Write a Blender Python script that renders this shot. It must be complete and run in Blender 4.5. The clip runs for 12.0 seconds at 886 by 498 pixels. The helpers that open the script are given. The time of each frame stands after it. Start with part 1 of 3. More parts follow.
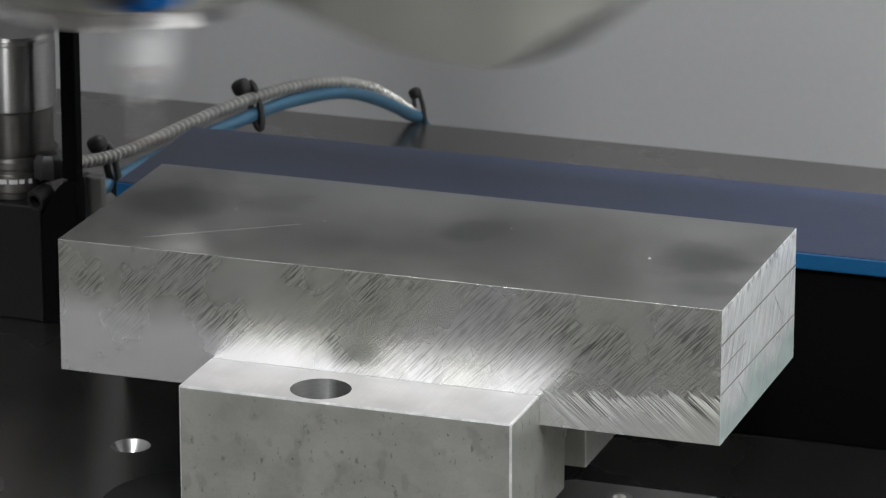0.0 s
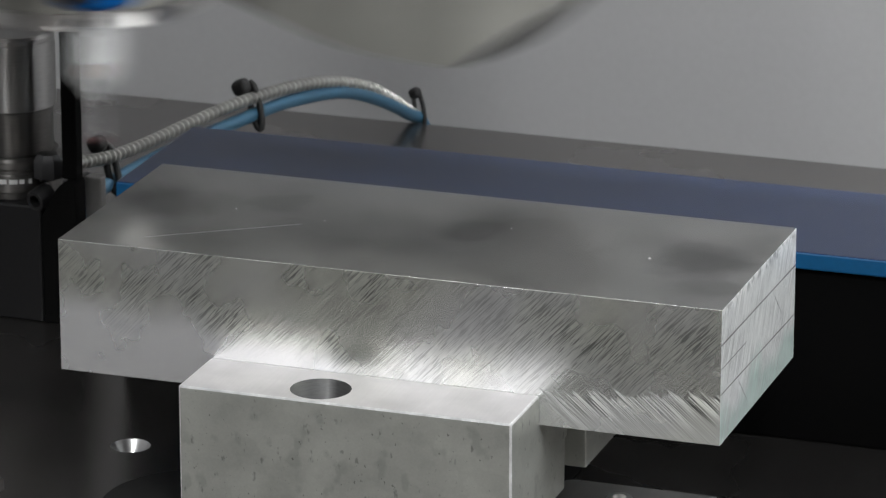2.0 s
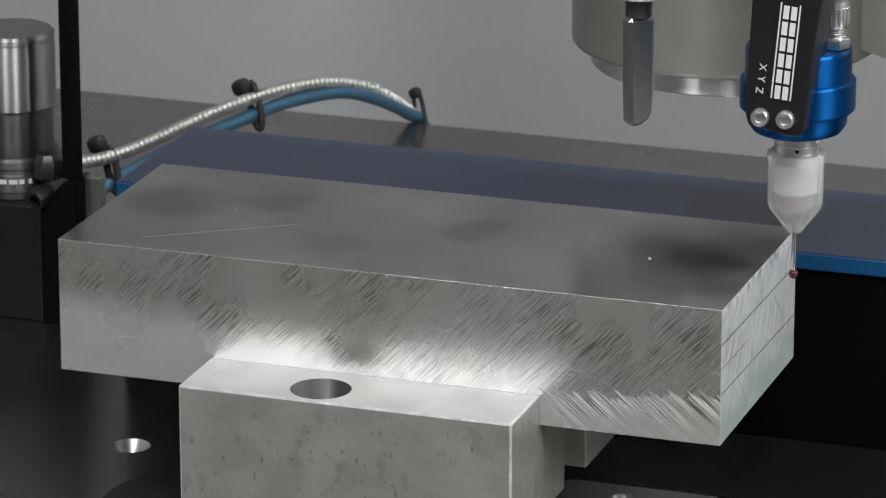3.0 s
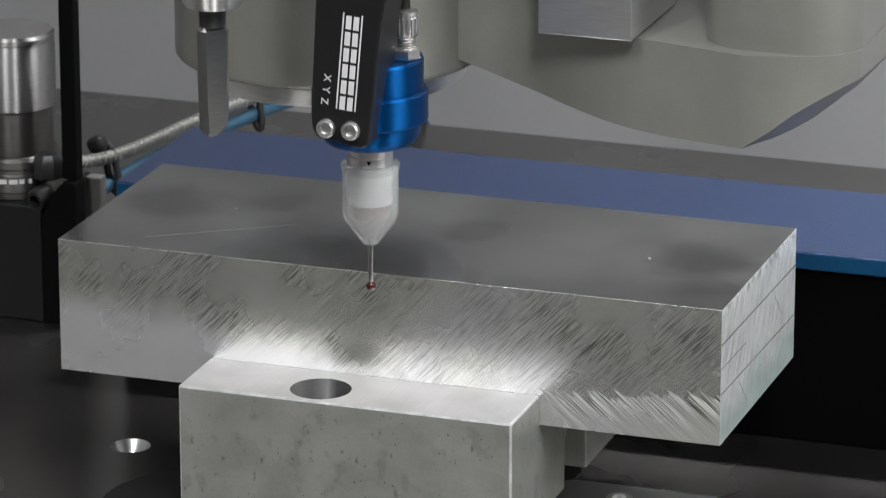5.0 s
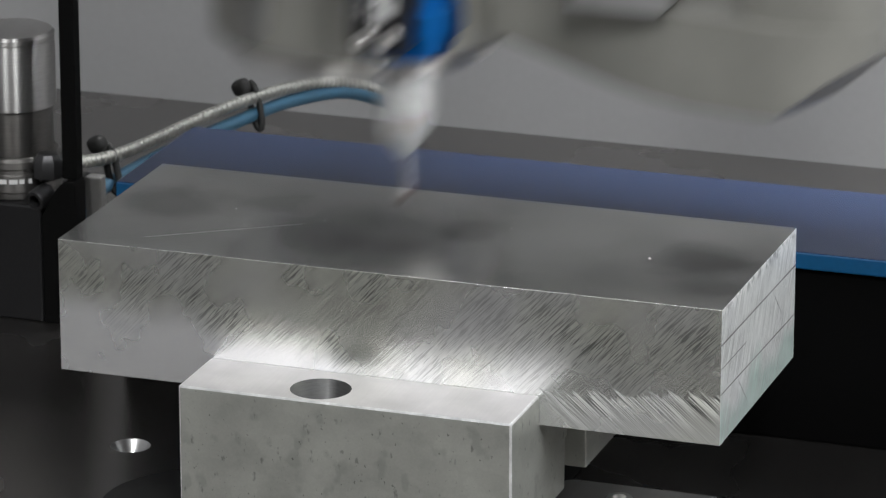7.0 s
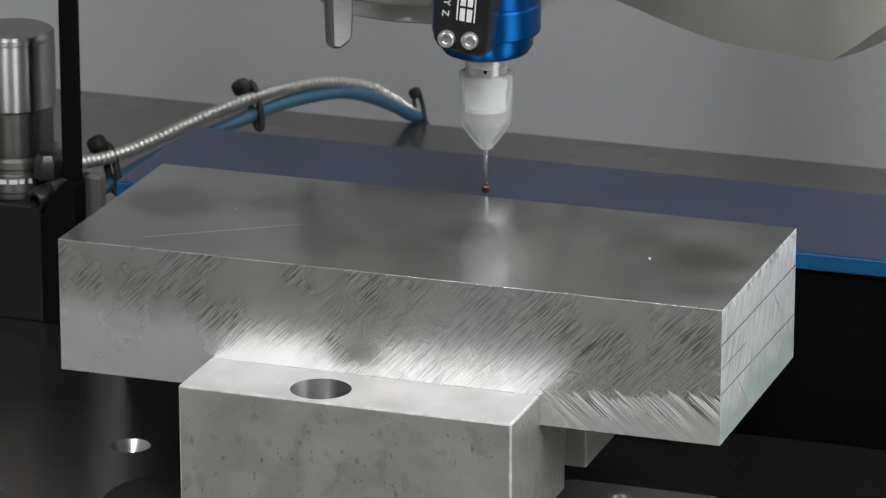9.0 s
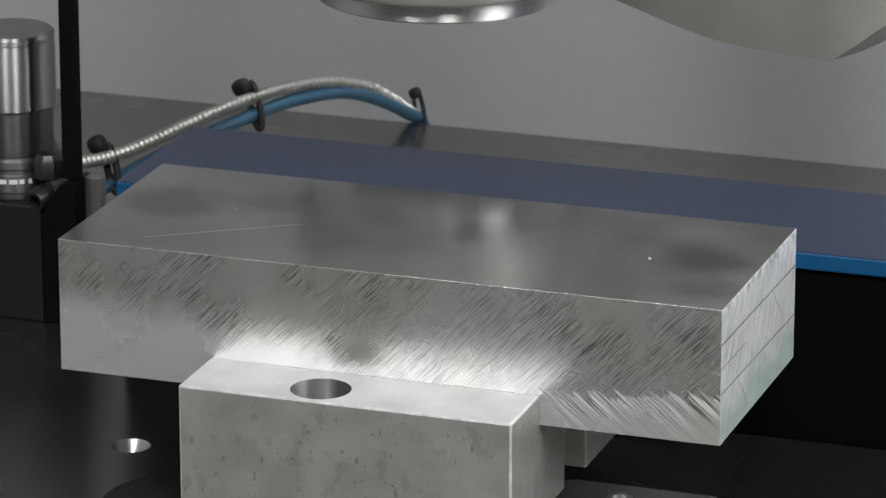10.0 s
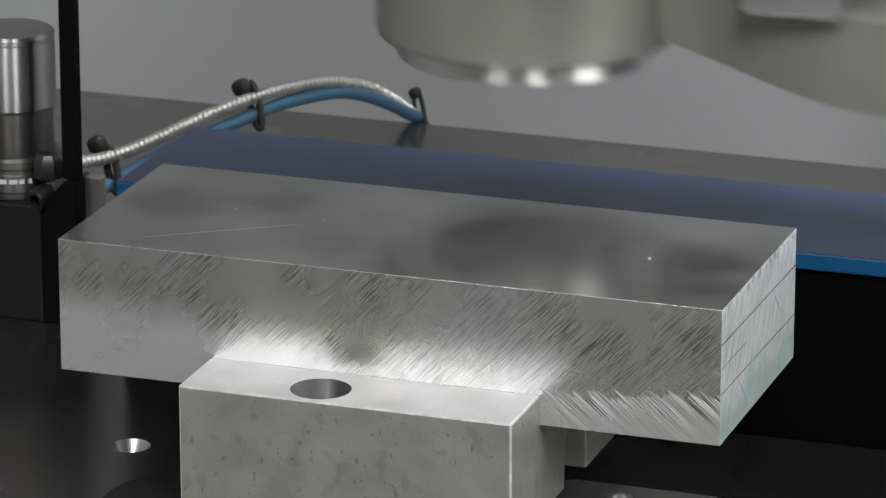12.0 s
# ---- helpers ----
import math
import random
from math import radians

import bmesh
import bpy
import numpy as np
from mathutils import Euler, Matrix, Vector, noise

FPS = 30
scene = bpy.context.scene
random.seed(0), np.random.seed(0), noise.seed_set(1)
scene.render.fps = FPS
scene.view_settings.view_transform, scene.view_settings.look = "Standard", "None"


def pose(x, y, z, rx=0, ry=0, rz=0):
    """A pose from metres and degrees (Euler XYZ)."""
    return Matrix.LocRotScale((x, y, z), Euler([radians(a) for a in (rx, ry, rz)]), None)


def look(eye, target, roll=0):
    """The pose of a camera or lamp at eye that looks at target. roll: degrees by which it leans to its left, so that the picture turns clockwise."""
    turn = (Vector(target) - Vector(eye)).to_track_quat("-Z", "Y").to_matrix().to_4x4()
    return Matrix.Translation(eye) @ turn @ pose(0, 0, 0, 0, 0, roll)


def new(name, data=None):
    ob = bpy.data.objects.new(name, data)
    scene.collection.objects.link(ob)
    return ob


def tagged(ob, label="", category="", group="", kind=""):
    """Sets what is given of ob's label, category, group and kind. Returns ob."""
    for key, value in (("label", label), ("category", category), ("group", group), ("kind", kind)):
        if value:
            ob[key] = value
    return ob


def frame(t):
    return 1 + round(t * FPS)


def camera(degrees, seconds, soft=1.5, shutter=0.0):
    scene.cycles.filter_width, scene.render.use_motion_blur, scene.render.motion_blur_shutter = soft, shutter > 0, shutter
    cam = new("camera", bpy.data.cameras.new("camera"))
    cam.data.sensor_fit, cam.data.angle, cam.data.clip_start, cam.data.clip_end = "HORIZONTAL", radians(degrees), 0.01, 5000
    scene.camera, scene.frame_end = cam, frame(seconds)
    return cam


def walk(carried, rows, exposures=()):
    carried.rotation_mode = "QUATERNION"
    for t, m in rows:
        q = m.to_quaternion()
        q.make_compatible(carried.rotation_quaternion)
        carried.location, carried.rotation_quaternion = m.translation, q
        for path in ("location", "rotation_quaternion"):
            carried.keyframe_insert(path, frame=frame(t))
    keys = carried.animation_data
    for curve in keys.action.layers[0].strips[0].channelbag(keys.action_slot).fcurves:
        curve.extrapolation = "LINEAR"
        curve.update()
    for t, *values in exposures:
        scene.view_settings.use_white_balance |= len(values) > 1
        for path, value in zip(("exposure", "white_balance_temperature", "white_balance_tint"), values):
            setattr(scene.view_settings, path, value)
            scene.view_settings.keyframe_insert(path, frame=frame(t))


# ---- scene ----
cam = camera(10.927, 12.0, soft=1.2, shutter=2.0)
cam.data.dof.use_dof = True
cam.data.dof.focus_distance = 1.27
cam.data.dof.aperture_fstop = 75.0
EYE = Vector((0.52218, -1.17429, 0.49987))
AHEAD = Vector((-0.30960, 0.89995, -0.30697))
walk(cam, [(0.0, look(EYE, EYE + AHEAD)), (12.0, look(EYE, EYE + AHEAD))])

# ---- light ----
world = bpy.data.worlds.new("world")
scene.world = world
world.use_nodes = True
world.node_tree.nodes["Background"].inputs[0].default_value = (0.5, 0.52, 0.55, 1)
world.node_tree.nodes["Background"].inputs[1].default_value = 0.1
scene.view_settings.exposure = -0.33


def lamp(name, eye, target, sx, sy, watts, colour):
    data = bpy.data.lights.new(name, "AREA")
    data.shape, data.size, data.size_y, data.energy, data.color = "RECTANGLE", sx, sy, watts, colour
    ob = new(name, data)
    ob.matrix_world = look(eye, target)
    return ob


lamp("led_bar_light", (0.47, -0.64, 0.93), (0.1, 0.0, 0.05), 0.12, 0.4, 10.2, (0.985, 1.0, 1.0))
lamp("led_bar_light", (-0.04, -0.58, 0.93), (0.1, 0.0, 0.05), 0.12, 0.4, 7.6, (0.985, 1.0, 1.0))
# added fill from the right, unlike the two front bars not a known lamp
lamp("led_bar_light", (0.98, -0.10, 0.62), (0.2, 0.04, 0.07), 0.45, 0.5, 8.8, (0.98, 1.0, 1.01))
# added narrow lamp with no known source, brightens the blue plate from behind
spot = lamp("added_plate_light", (0.42, 0.50, 0.93), (0.42, 0.16, 0.06), 0.6, 0.05, 5.7, (0.985, 1.0, 1.01))
spot.data.spread = radians(62)
# added overhead lamp with no known source, lifts the back wall
lamp("added_wall_light", (0.72, 0.28, 0.93), (0.72, 0.28, 0.0), 0.5, 0.16, 6.4, (0.985, 1.0, 1.01))


# ---- materials ----
def material(name, colour, metal=0.0, rough=0.5, grain=(400, 400, 400), grain_amount=0.15, blotch=25.0,
             blotch_amount=0.15, bump=0.1, turn=(0, 0, 0), aniso=0.0, rough_var=0.1, coat=0.0, bump_dist=0.0004, specks=None):
    """A surface with fine grain and broad blotches in colour, gloss and relief. grain: scale along each axis."""
    m = bpy.data.materials.new(name)
    m.use_nodes = True
    n, l = m.node_tree.nodes, m.node_tree.links
    b = n["Principled BSDF"]
    tc = n.new("ShaderNodeTexCoord")
    turned = n.new("ShaderNodeMapping")
    turned.inputs["Rotation"].default_value = [radians(a) for a in turn]
    l.new(tc.outputs["Object"], turned.inputs["Vector"])
    mp = n.new("ShaderNodeMapping")
    mp.inputs["Scale"].default_value = grain
    l.new(turned.outputs["Vector"], mp.inputs["Vector"])
    g = n.new("ShaderNodeTexNoise")
    g.inputs["Scale"].default_value, g.inputs["Detail"].default_value = 1.0, 4.0
    l.new(mp.outputs["Vector"], g.inputs["Vector"])
    k = n.new("ShaderNodeTexNoise")
    k.inputs["Scale"].default_value, k.inputs["Detail"].default_value = blotch, 3.0
    l.new(tc.outputs["Object"], k.inputs["Vector"])

    def mul(socket, amount, base=1.0):
        r = n.new("ShaderNodeMapRange")
        r.inputs["From Min"].default_value, r.inputs["From Max"].default_value = 0.2, 0.8
        r.inputs["To Min"].default_value, r.inputs["To Max"].default_value = base - amount, base + amount
        l.new(socket, r.inputs["Value"])
        return r.outputs["Result"]
    both = n.new("ShaderNodeMath")
    both.operation = "MULTIPLY"
    l.new(mul(g.outputs["Fac"], grain_amount), both.inputs[0])
    l.new(mul(k.outputs["Fac"], blotch_amount), both.inputs[1])
    tone = both.outputs[0]
    if specks:
        # small dark pits and smears, of their own shape
        for scale, level, depth in specks:
            sm = n.new("ShaderNodeMapping")
            sm.inputs["Scale"].default_value = scale
            l.new(tc.outputs["Object"], sm.inputs["Vector"])
            sn = n.new("ShaderNodeTexNoise")
            sn.inputs["Scale"].default_value, sn.inputs["Detail"].default_value = 1.0, 2.5
            l.new(sm.outputs[0], sn.inputs["Vector"])
            sr = n.new("ShaderNodeMapRange")
            for key, v in (("From Min", level), ("From Max", level + 0.07), ("To Min", 1.0), ("To Max", depth)):
                sr.inputs[key].default_value = v
            l.new(sn.outputs["Fac"], sr.inputs["Value"])
            sx = n.new("ShaderNodeMath")
            sx.operation = "MULTIPLY"
            l.new(tone, sx.inputs[0])
            l.new(sr.outputs["Result"], sx.inputs[1])
            tone = sx.outputs[0]
    tint = n.new("ShaderNodeVectorMath")
    tint.operation = "SCALE"
    tint.inputs[0].default_value = colour
    l.new(tone, tint.inputs["Scale"])
    l.new(tint.outputs[0], b.inputs["Base Color"])
    l.new(mul(k.outputs["Fac"], rough_var * rough, rough), b.inputs["Roughness"])
    b.inputs["Metallic"].default_value = metal
    b.inputs["Anisotropic"].default_value = aniso
    b.inputs["Coat Weight"].default_value = coat
    if aniso:
        b.inputs["Anisotropic Rotation"].default_value = 0.25
        tg = n.new("ShaderNodeTangent")
        tg.direction_type, tg.axis = "RADIAL", "Z"
        l.new(tg.outputs[0], b.inputs["Tangent"])
    if bump:
        bp = n.new("ShaderNodeBump")
        bp.inputs["Strength"].default_value, bp.inputs["Distance"].default_value = bump, bump_dist
        l.new(g.outputs["Fac"], bp.inputs["Height"])
        l.new(bp.outputs[0], b.inputs["Normal"])
    return m


WALL = material("grey_paint", (0.475, 0.475, 0.48), 0, 0.55, (300, 300, 300), 0.03, 3, 0.05, 0.05)
CEILING = material("white_paint", (0.7, 0.7, 0.7), 0, 0.6, (300, 300, 300), 0.03, 3, 0.05, 0.05)
TABLE = material("dark_ground_steel", (0.228, 0.217, 0.210), 0.96, 0.26, (900, 60, 900), 0.05, 14, 0.14, 0.006, rough_var=0.25)
BLACK = material("black_anodised", (0.010, 0.010, 0.011), 0.0, 0.38, (900, 900, 900), 0.15, 30, 0.2, 0.05)
VOID = material("black_plastic", (0.0045, 0.0045, 0.0045), 0.0, 0.75, (600, 600, 600), 0.15, 30, 0.2, 0.05)
MATT = material("matt_black_paint", (0.0018, 0.0018, 0.0019), 0.0, 0.8, (600, 600, 600), 0.2, 30, 0.25, 0.05)
MATT.node_tree.nodes["Principled BSDF"].inputs["Specular IOR Level"].default_value = 0.05
RUBBER = material("black_rubber", (0.004, 0.004, 0.004), 0.0, 0.65, (900, 900, 900), 0.15, 40, 0.2, 0.1)
BLUE = material("blue_anodised", (0.002, 0.082, 0.285), 0.92, 0.34, (300, 300, 2500), 0.08, 40, 0.1, 0.02, aniso=0.95)
BLUE_TOP = material("blue_plate", (0.016, 0.028, 0.070), 0.0, 0.20, (700, 120, 700), 0.06, 12, 0.12, 0.01)
BLUE_EDGE = material("blue_plate_edge", (0.003, 0.072, 0.185), 0.1, 0.35, (500, 500, 500), 0.08, 20, 0.1, 0.03)
ALU_TOP = material("milled_aluminium", (0.51, 0.51, 0.502), 0.9, 0.165, (60, 1500, 60), 0.04, 24, 0.30, 0.01, rough_var=0.35)
ALU = material("satin_aluminium", (0.50, 0.50, 0.50), 0.95, 0.36, (200, 200, 1500), 0.1, 35, 0.12, 0.1)
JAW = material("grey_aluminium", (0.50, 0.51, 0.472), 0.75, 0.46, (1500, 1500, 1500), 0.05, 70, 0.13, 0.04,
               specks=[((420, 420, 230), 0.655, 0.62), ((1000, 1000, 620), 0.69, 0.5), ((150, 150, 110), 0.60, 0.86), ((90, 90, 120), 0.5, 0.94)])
# paler than JAW; goes on every upward jaw face, and on the chips
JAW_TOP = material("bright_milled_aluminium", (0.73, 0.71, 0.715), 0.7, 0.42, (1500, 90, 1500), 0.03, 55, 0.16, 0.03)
# worn jaw chamfers, with their lamp highlight put into the pale colour
EDGE_GLINT = material("worn_edge_highlight", (0.85, 0.85, 0.85), 0.7, 0.4, (900, 900, 900), 0.1, 200, 0.25, 0.0)
NICKEL = material("nickel_plate", (0.78, 0.77, 0.76), 0.95, 0.3, (900, 900, 900), 0.05, 90, 0.08, 0.0)
STEEL = material("turned_steel", (0.78, 0.77, 0.75), 1.0, 0.42, (200, 200, 4000), 0.1, 30, 0.08, 0.02, aniso=1.0)
CAP_TOP = material("worn_cap_top", (0.36, 0.355, 0.35), 0.9, 0.4, (900, 900, 900), 0.05, 90, 0.12, 0.0)
CAP_STEEL = material("aged_turned_steel", (0.34, 0.335, 0.33), 1.0, 0.42, (200, 200, 4000), 0.1, 30, 0.12, 0.02, aniso=1.0)
STEEL_DARK = material("dark_turned_steel", (0.14, 0.135, 0.13), 0.9, 0.42, (200, 200, 3000), 0.15, 30, 0.15, 0.02, aniso=0.9)
BRACKET = material("brushed_aluminium", (0.50, 0.50, 0.50), 0.8, 0.33, (120, 120, 2600), 0.12, 35, 0.12, 0.10)
SHINY = material("polished_steel", (0.72, 0.72, 0.72), 1.0, 0.14, (900, 900, 900), 0.05, 60, 0.08, 0.0)
CAST = material("painted_casting", (0.218, 0.215, 0.197), 0.2, 0.36, (1100, 1100, 1100), 0.04, 30, 0.16, 0.03)
BLADE = material("dull_steel", (0.33, 0.33, 0.32), 0.95, 0.34, (250, 250, 2500), 0.1, 60, 0.15, 0.06)
STEEL_PLATE = material("ground_steel_plate", (0.24, 0.235, 0.23), 0.6, 0.4, (600, 80, 600), 0.06, 40, 0.12, 0.02)
STEEL_BOSS = material("grey_steel", (0.07, 0.07, 0.073), 0.9, 0.4, (600, 600, 600), 0.08, 60, 0.15, 0.02)
WHITE = material("white_print", (0.68, 0.68, 0.68), 0, 0.5, (900, 900, 900), 0.03, 50, 0.03, 0)
RUBY = material("ruby", (0.06, 0.008, 0.008), 0.3, 0.08, (900, 900, 900), 0.02, 50, 0.02, 0, coat=0.5)
HOSE_BLUE = material("blue_hose", (0.026, 0.085, 0.142), 0.0, 0.42, (700, 700, 700), 0.1, 60, 0.15, 0.03)
CONDUIT = material("metal_conduit", (0.36, 0.36, 0.34), 0.7, 0.4, (700, 700, 700), 0.1, 60, 0.15, 0.03)
SLEEVE = material("frosted_plastic", (0.94, 0.95, 0.95), 0.0, 0.25, (900, 900, 900), 0.02, 60, 0.03, 0.03)
SLEEVE.node_tree.nodes["Principled BSDF"].inputs["Transmission Weight"].default_value = 0.78
SLEEVE.node_tree.nodes["Principled BSDF"].inputs["IOR"].default_value = 1.16
VOID.node_tree.nodes["Principled BSDF"].inputs["Specular IOR Level"].default_value = 0.05
INNER = material("brown_insert", (0.22, 0.13, 0.10), 0.0, 0.5, (900, 900, 900), 0.05, 60, 0.1, 0.03)
# dark metal of the nozzle neck; in the jaw bore its colour paints the shade
GAP = material("dark_neck_and_bore_shade", (0.10, 0.10, 0.10), 0.8, 0.35, (300, 300, 3000), 0.2, 60, 0.1, 0.05)


def sawn(name, mask_hatch):
    """Sawn aluminium: long slanting saw marks, and a band of bright marks the other way low down."""
    m = bpy.data.materials.new(name)
    m.use_nodes = True
    n, l = m.node_tree.nodes, m.node_tree.links
    b = n["Principled BSDF"]
    tc = n.new("ShaderNodeTexCoord")

    def streaks(angle, along, across, detail=3.0, third=60):
        a = n.new("ShaderNodeMapping")
        a.inputs["Rotation"].default_value = (0, radians(angle), 0) if mask_hatch else (radians(-62), 0, 0)
        l.new(tc.outputs["Object"], a.inputs["Vector"])
        s = n.new("ShaderNodeMapping")
        s.inputs["Scale"].default_value = (along, third, across) if mask_hatch else (60, along * 0.8, across)
        l.new(a.outputs[0], s.inputs["Vector"])
        t = n.new("ShaderNodeTexNoise")
        t.inputs["Scale"].default_value, t.inputs["Detail"].default_value = 1.0, detail
        l.new(s.outputs[0], t.inputs["Vector"])
        return t.outputs["Fac"]

    def ramp(socket, lo, hi, a, c):
        r = n.new("ShaderNodeMapRange")
        for key, v in (("From Min", lo), ("From Max", hi), ("To Min", a), ("To Max", c)):
            r.inputs[key].default_value = v
        l.new(socket, r.inputs["Value"])
        return r.outputs["Result"]

    def op(kind, p, q):
        x = n.new("ShaderNodeMath")
        x.operation = kind
        for i, v in enumerate((p, q)):
            if isinstance(v, (int, float)):
                x.inputs[i].default_value = v
            else:
                l.new(v, x.inputs[i])
        return x.outputs[0]
    slant = 46 if mask_hatch else 0
    fine = streaks(slant, 70, 1900, 3.0)
    marks = streaks(slant, 75, 2300, 2.5)
    nicks = streaks(slant + 4, 170, 2600, 1.5, 90)
    patches = n.new("ShaderNodeTexNoise")
    patches.inputs["Scale"].default_value, patches.inputs["Detail"].default_value = 38, 3
    l.new(tc.outputs["Object"], patches.inputs["Vector"])
    broad = n.new("ShaderNodeTexNoise")
    broad.inputs["Scale"].default_value, broad.inputs["Detail"].default_value = 17, 2
    l.new(tc.outputs["Object"], broad.inputs["Vector"])
    dark = op("MULTIPLY", ramp(marks, 0.53, 0.62, 0, 1), ramp(patches.outputs["Fac"], 0.36, 0.60, 0.12, 1))
    dark = op("MAXIMUM", dark, op("MULTIPLY", ramp(nicks, 0.57, 0.63, 0, 1), ramp(patches.outputs["Fac"], 0.40, 0.60, 0, 1)))
    dark = op("MULTIPLY", dark, ramp(broad.outputs["Fac"], 0.40, 0.52, 0.4, 1))
    unmarked = 0.0
    if mask_hatch:
        # the lower part has fewer marks and a paler tone, least at the far end
        sep = n.new("ShaderNodeSeparateXYZ")
        l.new(tc.outputs["Object"], sep.inputs[0])
        rise = op("ADD", sep.outputs["Z"], op("MULTIPLY", sep.outputs["X"], 0.13))
        rise = op("ADD", rise, ramp(broad.outputs["Fac"], 0.3, 0.7, -0.006, 0.006))
        unmarked = op("MULTIPLY", ramp(rise, -0.019, -0.009, 1, 0), ramp(sep.outputs["X"], 0.132, 0.146, 1, 0.1))
        dark = op("MULTIPLY", dark, op("MULTIPLY", ramp(unmarked, 0, 1, 1, 0.12), ramp(sep.outputs["X"], -0.01, 0.02, 0.4, 1)))
    else:
        dark = op("MULTIPLY", dark, 0.45)
    tone = op("MULTIPLY", ramp(fine, 0.3, 0.7, 0.90 if mask_hatch else 0.66, 1.07 if mask_hatch else 1.12), op("MULTIPLY", ramp(dark, 0, 1, 1.05, 0.33), ramp(patches.outputs["Fac"], 0.3, 0.7, 1.12, 0.92)))
    cloud = n.new("ShaderNodeTexNoise")
    cloud.inputs["Scale"].default_value, cloud.inputs["Detail"].default_value = 260, 4
    l.new(tc.outputs["Object"], cloud.inputs["Vector"])
    tone = op("MULTIPLY", tone, op("MULTIPLY", op("ADD", 1.0, op("MULTIPLY", unmarked, 0.14)), ramp(cloud.outputs["Fac"], 0.32, 0.68, 0.94, 1.05)))
    height = op("ADD", op("MULTIPLY", fine, 0.7), op("MULTIPLY", marks, -0.7))
    if mask_hatch:
        edge = op("ADD", sep.outputs["Z"], op("MULTIPLY", ramp(streaks(-41, 45, 700, 1.0), 0.3, 0.7, -1, 1), 0.0022))
        edge = op("ADD", edge, op("MULTIPLY", op("SUBTRACT", 0.2, sep.outputs["X"]), 0.10))
        low = ramp(edge, -0.0255, -0.0248, 1, 0)
        right = ramp(op("ADD", sep.outputs["X"], op("MULTIPLY", sep.outputs["Z"], 1.0)), 0.113, 0.120, 0, 1)
        band = op("MULTIPLY", low, right)
        hatch = streaks(-41, 45, 3900, 1.2)
        deep = op("MULTIPLY", ramp(edge, -0.0345, -0.0275, 0.12, 1), ramp(sep.outputs["X"], 0.145, 0.168, 0.6, 1))
        hl = op("ADD", 0.76, op("MULTIPLY", deep, ramp(hatch, 0.42, 0.58, -0.60, 0.80)))
        tone = op("ADD", op("MULTIPLY", tone, op("SUBTRACT", 1.0, band)), op("MULTIPLY", hl, band))
        height = op("ADD", op("MULTIPLY", height, op("SUBTRACT", 1.0, band)), op("MULTIPLY", op("MULTIPLY", hatch, 1.6), band))
    else:
        # two long cutter lines across the end, and a short third
        sep = n.new("ShaderNodeSeparateXYZ")
        l.new(tc.outputs["Object"], sep.inputs[0])
        for z0, slope, y0, y1, thick in ((-0.0104, -0.0125, -0.01, 0.09, 0.00020), (-0.0250, -0.019, -0.01, 0.09, 0.00016), (-0.0175, -0.010, -0.01, 0.028, 0.00011),
                                         (0.0402, -0.95, 0.056, 0.066, 0.00016), (-0.0090, -0.95, 0.018, 0.030, 0.00011)):
            off = op("ADD", op("SUBTRACT", sep.outputs["Z"], z0), op("MULTIPLY", sep.outputs["Y"], -slope))
            near = op("MULTIPLY", ramp(op("ABSOLUTE", off, 0), thick, thick * 2, 1, 0), op("MULTIPLY", ramp(sep.outputs["Y"], y1 - 0.004, y1, 1, 0), ramp(sep.outputs["Y"], y0, y0 + 0.002, 0, 1)))
            near = op("MULTIPLY", near, ramp(patches.outputs["Fac"], 0.35, 0.6, 0.55, 1))
            tone = op("MULTIPLY", tone, ramp(near, 0, 1, 1, 0.25))
            height = op("ADD", height, op("MULTIPLY", near, -1.5))
        # bright ragged burr along the upper edge; low down a green reflection is painted in
        ragged = op("ADD", sep.outputs["Z"], ramp(fine, 0.3, 0.7, -0.0022, 0.0022))
        burr = ramp(ragged, -0.0026, -0.0014, 0, 1)
        tone = op("ADD", tone, op("MULTIPLY", burr, ramp(cloud.outputs["Fac"], 0.40, 0.60, -0.45, 0.50)))
        green_reflection = op("MULTIPLY", ramp(op("ADD", sep.outputs["Z"], ramp(patches.outputs["Fac"], 0.3, 0.7, -0.010, 0.010)), -0.034, -0.025, 0.75, 0), ramp(fine, 0.35, 0.6, 0.4, 1))
    tint = n.new("ShaderNodeVectorMath")
    tint.operation = "SCALE"
    film = n.new("ShaderNodeMix")
    film.data_type = "RGBA"
    film.inputs[6].default_value = (0.83, 0.835, 0.85, 1) if mask_hatch else (0.90, 0.91, 0.93, 1)
    film.inputs[7].default_value = (0.80, 0.815, 0.745, 1) if mask_hatch else (0.88, 0.90, 0.89, 1)
    l.new(op("MULTIPLY", ramp(broad.outputs["Fac"], 0.38, 0.56, 0.2, 1), op("SUBTRACT", 1.0, unmarked)), film.inputs[0])
    film_out = film.outputs[2]
    if not mask_hatch:
        green = n.new("ShaderNodeMix")
        green.data_type = "RGBA"
        green.inputs[7].default_value = (0.40, 0.58, 0.52, 1)
        l.new(green_reflection, green.inputs[0])
        l.new(film_out, green.inputs[6])
        film_out = green.outputs[2]
    l.new(film_out, tint.inputs[0])
    l.new(tone, tint.inputs["Scale"])
    l.new(tint.outputs[0], b.inputs["Base Color"])
    b.inputs["Metallic"].default_value = 0.9 if mask_hatch else 0.5
    if mask_hatch:
        l.new(op("SUBTRACT", 0.9, op("ADD", op("MULTIPLY", band, 0.3), op("MULTIPLY", unmarked, 0.12))), b.inputs["Metallic"])
    l.new(ramp(patches.outputs["Fac"], 0.3, 0.7, 0.23 if mask_hatch else 0.32, 0.31 if mask_hatch else 0.44), b.inputs["Roughness"])
    bp = n.new("ShaderNodeBump")
    bp.inputs["Strength"].default_value, bp.inputs["Distance"].default_value = 0.17, 0.0004
